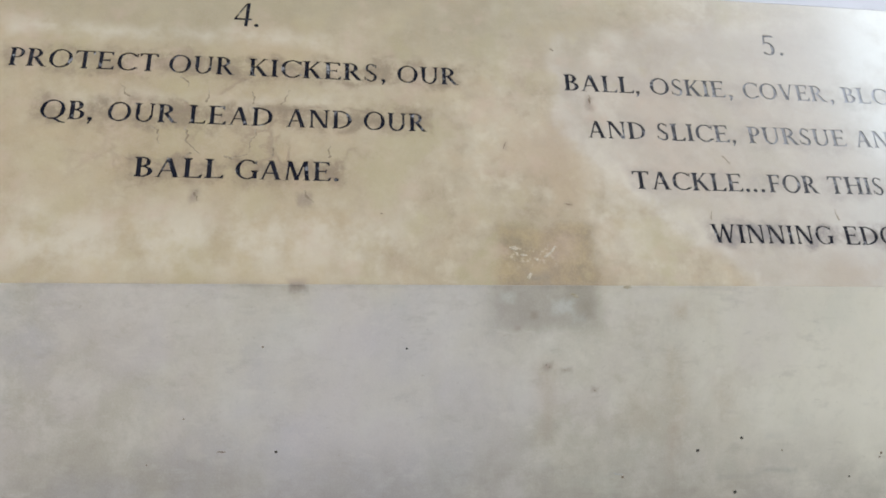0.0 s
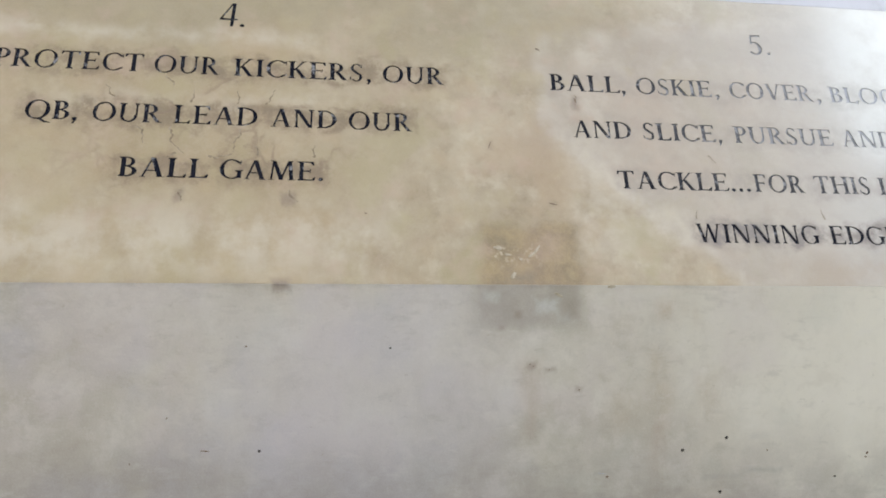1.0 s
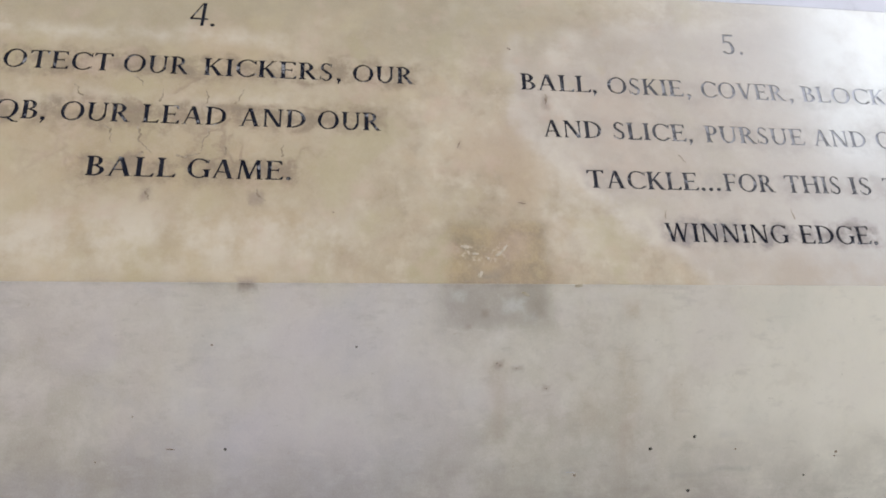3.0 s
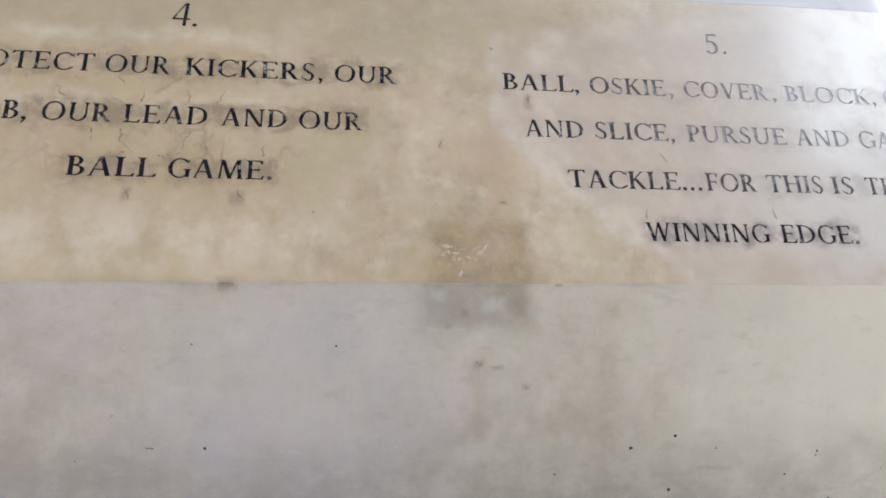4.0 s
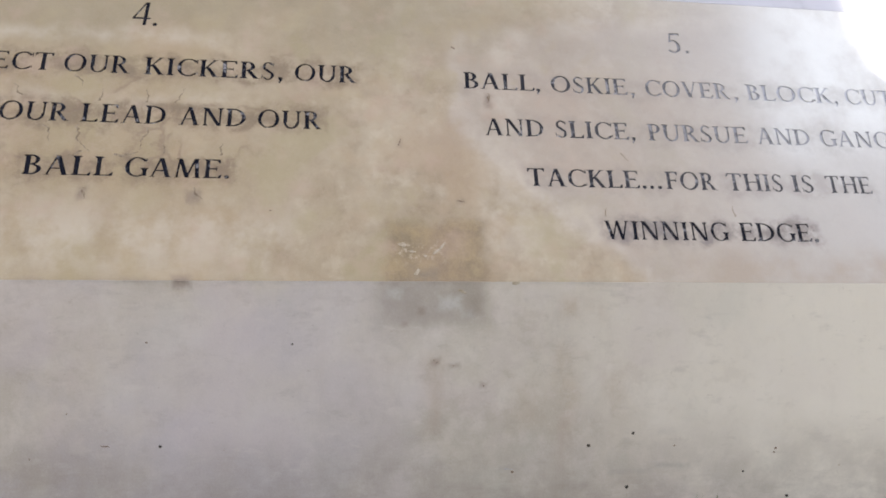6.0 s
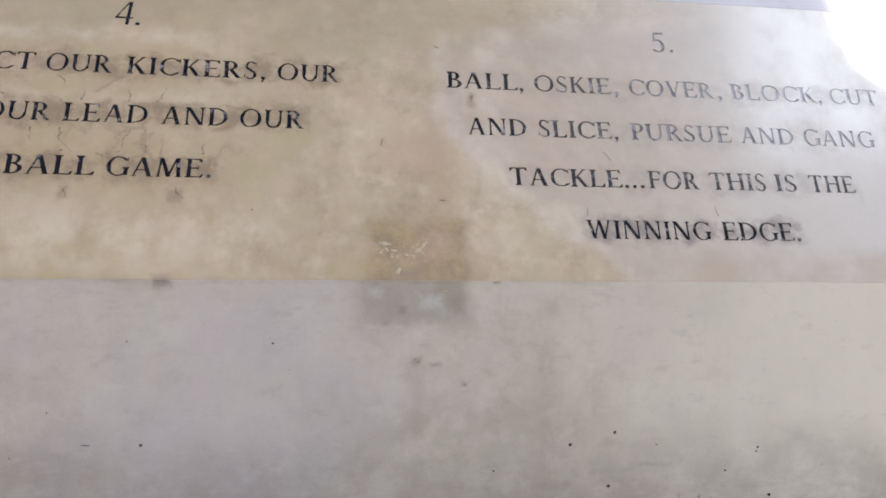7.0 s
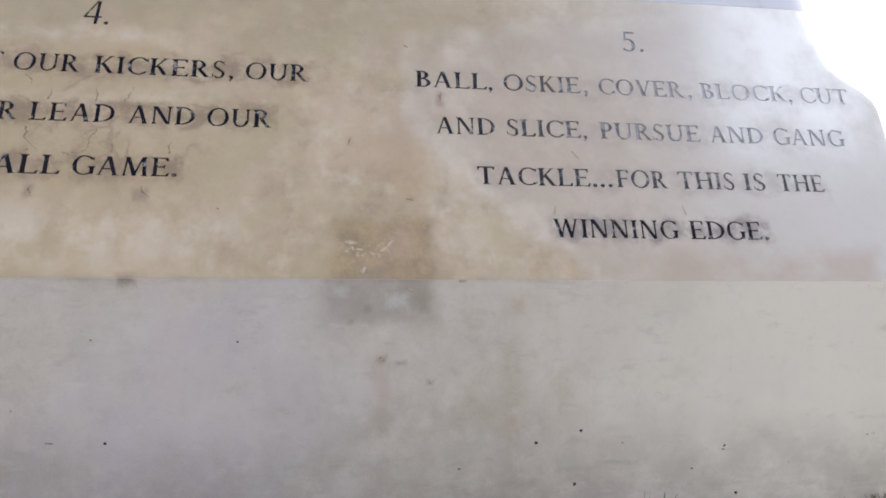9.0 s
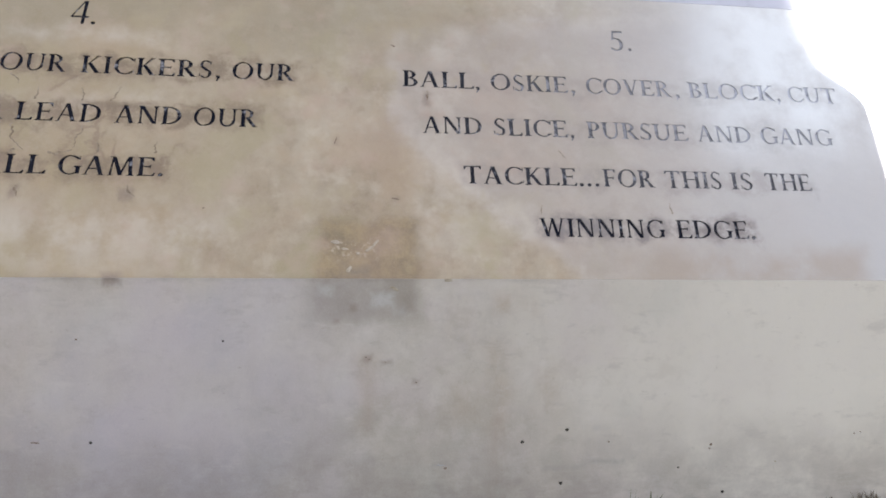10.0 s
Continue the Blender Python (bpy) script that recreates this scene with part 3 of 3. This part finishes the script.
# words of each row, with where each begins and ends along the face
WORDS = [
    [("PROTECT", -0.962, -0.641), ("OUR", -0.619, -0.472), ("KICKERS", -0.440, -0.137), (",", -0.130, -0.118), ("OUR", -0.092, 0.057)],
    [("QB", -0.877, -0.782), (",", -0.777, -0.765), ("OUR", -0.737, -0.588), ("LEAD", -0.563, -0.376), ("AND", -0.348, -0.197), ("OUR", -0.172, -0.024)],
    [("BALL", -0.666, -0.476), ("GAME", -0.454, -0.243), (".", -0.237, -0.226)],
    [("BALL", 0.324, 0.508), (",", 0.511, 0.523), ("OSKIE", 0.550, 0.755), (",", 0.763, 0.775), ("COVER", 0.803, 1.036), (",", 1.049, 1.061), ("BLOCK", 1.086, 1.333), (",", 1.339, 1.350), ("CUT", 1.372, 1.518)],
    [("AND", 0.372, 0.522), ("SLICE", 0.549, 0.742), (",", 0.747, 0.759), ("PURSUE", 0.792, 1.064), ("AND", 1.089, 1.241), ("GANG", 1.266, 1.472)],
    [("TACKLE", 0.468, 0.752), (".", 0.757, 0.768), (".", 0.777, 0.788), (".", 0.797, 0.808), ("FOR", 0.819, 0.952), ("THIS", 0.981, 1.134), ("IS", 1.158, 1.219), ("THE", 1.253, 1.380)],
    [("WINNING", 0.646, 0.960), ("EDGE", 0.990, 1.180), (".", 1.186, 1.197)],
]


def set_word(word, left, right, foot, cap):
    """Places of the signs of a word that fills the stretch from left to right, with tight gaps and the letters widened to suit."""
    gap = 0.07 * cap
    wide = (right - left - gap * (len(word) - 1)) / sum(glyph(c)[0] for c in word)
    x, out = left, []
    for c in word:
        out.append((c, x, foot, cap, wide))
        x += glyph(c)[0] * wide + gap
    return out


SIGNS = []
for (words, middle, foot, width), row in zip(TEXT, WORDS):
    for word, left, right in row:
        SIGNS += set_word(word, left, right, foot, CAP)
for word, left, right, foot, cap in (("4", -0.484, -0.438, 0.646, 0.068), (".", -0.434, -0.423, 0.646, CAP), ("5", 0.887, 0.926, 0.645, 0.062), (".", 0.935, 0.946, 0.645, CAP)):
    SIGNS += set_word(word, left, right, foot, cap)

# ---- the ground ----
bm = bmesh.new()
bmesh.ops.create_grid(bm, x_segments=60, y_segments=60, size=30)
for v in bm.verts:
    r = v.co.length
    v.co.z = -0.004 + (0.05 * noise.noise(v.co * 0.15) if r > 6 else 0)
    if r > 20:
        v.co.x, v.co.y = v.co.x * (1 + (r - 20) * 2.2), v.co.y * (1 + (r - 20) * 2.2)
ground = part("ground", bm, M_SOIL)
tagged(ground, "bare brown soil with thin turf round the monument", "ground", kind="structure")

# ---- the monument: an upright base face, a leaning inscribed slab over it, a coping on top ----
LEFT, RIGHT, TALL, LEAN_BACK = -2.05, 1.609, 0.815, 21.48
monument = new("stone_monument")
tagged(monument, "weathered buff limestone monument with a leaning inscribed slab", "monument")
UP = pose(0, 0, H, -LEAN_BACK)
DOWN = pose(0, 0, H)


def eased(v, low, high):
    k = min(1.0, max(0.0, (v - low) / (high - low)))
    return k * k * (3 - 2 * k)


def worn_end(v):
    """Where the face begins to roll back towards its right end, v metres up the slab, and how deep it rolls."""
    start = RIGHT - 0.014 - 0.130 * eased(v, 0.50, 0.64) - 0.060 * eased(v, 0.56, 0.80)
    return start, 0.006 + 0.098 * eased(v, 0.45, 0.64)


def rolled_block(bm, foot, top, back, rows=12, steps=28):
    """A slab from foot to top whose face rolls back at the right end."""
    heights = [foot + (top - foot) * k / steps for k in range(steps + 1)]
    grid = []
    for i in range(rows + 1):
        k = i / rows
        line = []
        for v in heights:
            start, deep = worn_end(v)
            line.append(bm.verts.new((start + (RIGHT - start) * k, deep * k ** 2.6, v)))
        grid.append(line)
    front = [bm.verts.new((LEFT, 0.0, foot)), bm.verts.new((LEFT, 0.0, top))]
    rear = [bm.verts.new((LEFT, back, foot)), bm.verts.new((LEFT, back, top))]
    side = [bm.verts.new((RIGHT, back, v)) for v in heights]
    bm.faces.new([front[0], *grid[0], front[1]])
    bm.faces.new([rear[0], *side, rear[1]][::-1])
    for p, q in zip(grid, grid[1:]):
        for k in range(steps):
            bm.faces.new((p[k], q[k], q[k + 1], p[k + 1])).smooth = True
    for k in range(steps):
        bm.faces.new((grid[-1][k], side[k], side[k + 1], grid[-1][k + 1]))
    bm.faces.new([front[0], rear[0], side[0], *[line[0] for line in grid[::-1]]])
    bm.faces.new([front[1], *[line[-1] for line in grid], side[-1], rear[1]])
    bm.faces.new([front[0], front[1], rear[1], rear[0]])
    bmesh.ops.recalc_face_normals(bm, faces=bm.faces)
    for e in bm.edges:
        e.smooth = e.calc_face_angle() < radians(35)


bm = bmesh.new()
rolled_block(bm, 0.0003, TALL, 0.12)
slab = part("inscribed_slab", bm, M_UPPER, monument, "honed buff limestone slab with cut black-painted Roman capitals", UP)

# the letters are cut out of the slab, stroke by stroke
DEPTH = 0.0045


def placed(stroke, x, z, cap, wide, home=(0.0, 0.0)):
    """A stroke of a sign at x, z on the face, seen from home, with the small unevenness of a worn edge."""
    out = []
    for px, pz in stroke:
        u, v = x + px * wide, z + pz * cap
        n = noise.noise_vector(Vector((u * 90, 3.0, v * 90)))
        out.append((u + n.x * 0.0011 - home[0], v + n.z * 0.0011 - home[1]))
    return out


for k in range(8):
    cut = bmesh.new()
    for c, x, z, cap, wide in SIGNS:
        strokes = glyph(c)[1]
        if k < len(strokes):
            prism(cut, placed(strokes[k], x, z, cap, wide), -0.01, DEPTH - 0.0002 * k)
    if not cut.verts:
        cut.free()
        continue
    bmesh.ops.recalc_face_normals(cut, faces=cut.faces)
    me = bpy.data.meshes.new("cut")
    cut.to_mesh(me)
    cut.free()
    tool = new("cut", me)
    tool.matrix_basis = UP
    mod = slab.modifiers.new("cut", "BOOLEAN")
    mod.operation, mod.solver, mod.object = "DIFFERENCE", "EXACT", tool
    bpy.context.view_layer.update()
    done = bpy.data.meshes.new_from_object(slab.evaluated_get(bpy.context.evaluated_depsgraph_get()))
    slab.modifiers.remove(mod)
    slab.data = done
    bpy.data.objects.remove(tool)

# worn paint in the letters, each a piece of its own
for c, x, z, cap, wide in SIGNS:
    bm = bmesh.new()
    for k, stroke in enumerate(glyph(c)[1]):
        prism(bm, placed(stroke, x, z, cap, wide, (x, z)), DEPTH - 0.0030 - 0.00012 * k, DEPTH + 0.001)
    bmesh.ops.recalc_face_normals(bm, faces=bm.faces)
    name = "letter" if c.isalpha() else "numeral" if c.isdigit() else "punctuation_mark"
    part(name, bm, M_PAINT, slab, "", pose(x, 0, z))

bm = bmesh.new()
prism(bm, [(LEFT, -H - 0.12), (RIGHT, -H - 0.12), (RIGHT, -0.0003), (LEFT, -0.0003)], 0.0, 0.14)
soften(bm, 0.0004, 1)
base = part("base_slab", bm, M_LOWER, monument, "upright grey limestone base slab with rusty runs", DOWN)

bm = bmesh.new()
prism(bm, [(LEFT + 0.01, -0.008), (RIGHT - 0.01, -0.008), (RIGHT - 0.01, 0.0004), (LEFT + 0.01, 0.0004)], 0.0005, 0.05)
part("mortar_joint", bm, M_MORTAR, monument, "sandy mortar in the joint", DOWN)

bm = bmesh.new()
rolled_block(bm, TALL + 0.0009, TALL + 0.085, 0.12, 12, 3)
part("coping", bm, M_COPING, monument, "pale coping stone along the slab's head", UP)

# backing: a wedge behind the leaning slab, on a block behind the base
bm = bmesh.new()
lean = radians(LEAN_BACK)


def behind(v):
    """A place 3 mm behind the leaning slab, v metres up it."""
    return v * math.sin(lean) + 0.123 * math.cos(lean), v * math.cos(lean) - 0.123 * math.sin(lean)


for x0, x1, profile in ((LEFT + 0.02, RIGHT - 0.02, [(0.143, -H - 0.1), (0.80, -H - 0.1), (0.80, -0.05), (0.143, -0.05)]),
                        (LEFT + 0.03, RIGHT - 0.03, [(0.15, -0.046), (0.78, -0.046), (0.78, behind(0.80)[1]), behind(0.80), behind(0.03)])):
    a = [bm.verts.new((x0, y, z)) for y, z in profile]
    b = [bm.verts.new((x1, y, z)) for y, z in profile]
    bm.faces.new(a)
    bm.faces.new(b[::-1])
    for k in range(len(a)):
        n = (k + 1) % len(a)
        bm.faces.new((a[n], a[k], b[k], b[n]))
soften(bm, 0.008)
part("backing_block", bm, M_CORE, monument, "grey backing stone behind the slabs", DOWN)


# ---- small things on the faces ----
def crumb(name, u, v, size, material, parent, flat=0.45, tall=1.0, seed=0, label=""):
    bm = bmesh.new()
    bmesh.ops.create_icosphere(bm, subdivisions=2, radius=size)
    for p in bm.verts:
        k = 1 + 0.45 * noise.noise(p.co / size * 1.1 + Vector((seed * 3.1, seed, 0)))
        p.co = Vector((p.co.x * k, p.co.y * k * flat, p.co.z * k * tall))
    return part(name, bm, material, parent, label, pose(u, -size * flat * 0.25, v, 0, seed * 37 % 50 - 25))


SPECKS = ((-0.075, -0.138, 2.6), (-0.349, -0.355, 3.4), (0.707, -0.353, 4.0), (0.600, -0.379, 4.2), (0.350, -0.236, 2.0),
          (-0.537, -0.281, 1.8), (0.694, -0.479, 4.2), (0.985, -0.452, 2.6), (0.81, -0.385, 2.2), (1.10, -0.515, 4.0),
          (1.447, -0.381, 2.2), (1.464, -0.378, 1.9), (-0.61, -0.375, 1.8))
for i, (u, v, mm) in enumerate(SPECKS):
    crumb("dirt_speck", u, v, mm / 1000, M_SPECK if mm > 2.5 else M_RUST, base, 0.5, 0.85, i, "dark speck of dried mud" if i == 0 else "")
for i, (u, v, mm) in enumerate(((0.236, -0.177, 2.0), (0.243, -0.182, 1.5), (0.280, -0.189, 1.4), (1.068, -0.398, 4.2), (1.064, -0.408, 3.0),
                                (-0.378, -0.132, 2.6), (0.42, -0.435, 3.5))):
    crumb("rust_crumb", u, v, mm / 1000, M_RUST, base, 0.35, 0.7, i + 20, "rusty brown crumb" if i == 0 else "")


def smear(name, u, v, length, width, turn, material, parent, seed):
    """A thin torn flake that sticks to the face."""
    bm = bmesh.new()
    n = 12
    rim = []
    for i in range(n):
        a = 2 * math.pi * i / n
        k = 1 + 0.55 * noise.noise(Vector((math.cos(a) * 1.7, math.sin(a) * 1.7, seed * 2.3)))
        rim.append((length / 2 * math.cos(a) * k, width / 2 * math.sin(a) * k))
    prism(bm, rim, -0.0007, 0.0006)
    soften(bm, 0.0003, 1)
    return part(name, bm, material, parent, "pale flake of old glue" if seed == 0 else "", pose(u, 0, v, 0, turn))


for i, (u, v, l, w, turn) in enumerate(((0.166, 0.087, 0.022, 0.009, 10), (0.187, 0.071, 0.015, 0.005, 8), (0.216, 0.060, 0.008, 0.006, 0),
                                        (0.254, 0.083, 0.026, 0.006, -48), (0.239, 0.069, 0.014, 0.006, -30), (0.196, 0.021, 0.018, 0.008, -60))):
    smear("glue_flake", u, v, l, w, turn, M_FLECK, slab, i)
for i, (u, v, l, w, turn) in enumerate(((0.298, -0.022, 0.022, 0.006, 22), (0.421, -0.003, 0.020, 0.007, 4), (1.237, -0.445, 0.005, 0.004, 0))):
    smear("glue_flake", u, v, l, w, turn, M_FLECK, base, i + 9)


def nick(name, u, v, length, width, turn, parent, seed, material):
    bm = bmesh.new()
    n = 7
    up = [((i / (n - 1) - 0.5) * length, width * (0.25 + 0.5 * math.sin(math.pi * i / (n - 1))) + 0.5 * width * noise.noise(Vector((i * 0.9, seed * 4.4, 0)))) for i in range(n)]
    prism(bm, [(x, -w / 2) for x, w in up] + [(x, w / 2) for x, w in up[::-1]], -0.0006, 0.001)
    return part(name, bm, material, parent, "", pose(u, 0, v, 0, turn))


for i, (u, v, l, w, turn) in enumerate(((0.161, 0.346, 0.020, 0.003, -70), (0.301, 0.625, 0.012, 0.005, 30), (0.303, 0.197, 0.018, 0.003, 10),
                                        (-0.535, 0.203, 0.007, 0.004, 80), (-0.295, 0.203, 0.012, 0.003, 40), (0.385, 0.478, 0.014, 0.005, 70),
                                        (-0.13, 0.165, 0.006, 0.004, 0))):
    nick("nick", u, v, l, w, turn, slab, i, M_RUST)
for i, (u, v, l, w, turn) in enumerate(((0.41, -0.428, 0.022, 0.003, 5), (-0.461, -0.352, 0.018, 0.0035, 4))):
    nick("scratch", u, v, l, w, turn, base, i + 9, M_SCRATCH if i == 0 else M_RUST)


def vein(u, v, du, dv, width, parent, seed):
    """A hairline vein that wanders from (u, v) by (du, dv), tapering."""
    walker = random.Random(seed)
    n = 14
    length = math.hypot(du, dv)
    left, right = [], []
    drift = 0.0
    for i in range(n):
        k = i / (n - 1)
        drift += walker.uniform(-0.075, 0.075) * length
        w = width * (1 - 0.75 * k) * walker.uniform(0.5, 1.3) / 2
        x, z = du * k - dv / length * drift, dv * k + du / length * drift
        left.append((x + dv / length * w, z - du / length * w))
        right.append((x - dv / length * w, z + du / length * w))
    bm = bmesh.new()
    prism(bm, left + right[::-1], -0.0004, 0.001)
    part("hairline_vein", bm, M_VEIN, parent, "thin brown vein in the stone" if seed == 40 else "", pose(u, 0, v))


VEINS = ((-0.565, 0.368, 0.022, -0.070), (-0.548, 0.300, -0.03, -0.012), (-0.413, 0.368, -0.016, -0.060), (-0.531, 0.432, 0.004, 0.034), (-0.360, 0.432, 0.014, 0.042),
         (-0.425, 0.432, -0.012, 0.03), (-0.535, 0.212, 0.006, -0.026), (-0.300, 0.218, 0.022, -0.028), (-0.640, 0.366, 0.02, -0.045), (-0.480, 0.300, 0.05, 0.010),
         (-0.372, 0.300, -0.004, 0.026), (-0.250, 0.300, 0.006, 0.03), (-0.690, 0.440, -0.015, 0.035), (0.386, 0.495, -0.006, -0.03), (0.655, 0.165, 0.004, 0.022),
         (0.985, 0.17, -0.004, 0.028), (0.71, 0.335, 0.02, -0.02), (-0.585, 0.500, 0.012, -0.03))
for i, (u, v, du, dv) in enumerate(VEINS):
    vein(u, v, du, dv, 0.0058 if u < 0 else 0.003, slab, 40 + i)


# ---- grass and litter at the foot ----
def blade(bm, x, y, height, width, turn, bend, rng):
    c, s = math.cos(turn), math.sin(turn)
    rows = []
    for i in range(5):
        k = i / 4
        out, w = bend * height * k * k, width * (1 - k) ** 0.7 / 2
        px, py, pz = x + c * out, y + s * out, height * k * (1 - 0.25 * abs(bend) * k)
        rows.append((bm.verts.new((px - s * w, py + c * w, pz)), bm.verts.new((px + s * w, py - c * w, pz))))
    for a, b in zip(rows, rows[1:]):
        bm.faces.new((a[0], a[1], b[1], b[0]))


rng = random.Random(7)
for name, mat, count, label in (("grass", M_GRASS, 900, "short green grass along the foot of the stone"), ("dry_grass", M_STRAW, 500, "dry yellow grass along the foot of the stone")):
    bm = bmesh.new()
    for i in range(count):
        blade(bm, rng.uniform(LEFT, RIGHT + 0.3), -0.012 - abs(rng.gauss(0, 0.05)), rng.uniform(0.008, 0.028), rng.uniform(0.002, 0.004), rng.uniform(0, 6.28), rng.uniform(-0.6, 0.6), rng)
    tagged(part(name, bm, mat), label, "grass", kind="stuff")


def tuft(x, tall, count, mat, label):
    bm = bmesh.new()
    for i in range(count):
        blade(bm, rng.gauss(0, 0.006), rng.uniform(-0.008, 0.0), tall * rng.uniform(0.7, 1.0), rng.uniform(0.004, 0.008), rng.uniform(0, 6.28), rng.uniform(-0.5, 0.2), rng)
    ob = part("grass_tuft", bm, mat, None, "", pose(x, -0.016, 0))
    return tagged(ob, label, "grass", "tufts at the foot of the stone")


for x, tall in ((0.866, 0.074), (0.920, 0.076)):
    tuft(x, tall, 4, M_GRASS, "small green tuft of grass at the stone's foot")
for x, tall in ((1.371, 0.034), (1.452, 0.040), (1.478, 0.045), (1.495, 0.038)):
    tuft(x, tall, 14, M_STRAW, "small dry tuft of grass at the stone's foot")

bm = bmesh.new()
for i in range(160):
    x, y = rng.uniform(LEFT, RIGHT), -0.03 - abs(rng.gauss(0, 0.05))
    a, l = rng.uniform(0, 6.28), rng.uniform(0.008, 0.02)
    c, s = math.cos(a) * l, math.sin(a) * l
    z = rng.uniform(0.001, 0.008)
    bm.faces.new([bm.verts.new(p) for p in ((x - c, y - s, z), (x - s * 0.4, y + c * 0.4, z + 0.004), (x + c, y + s, z + 0.002), (x + s * 0.4, y - c * 0.4, z + 0.003))])
tagged(part("leaf_litter", bm, M_LEAF), "brown leaf litter on the soil by the stone", "litter", kind="stuff")
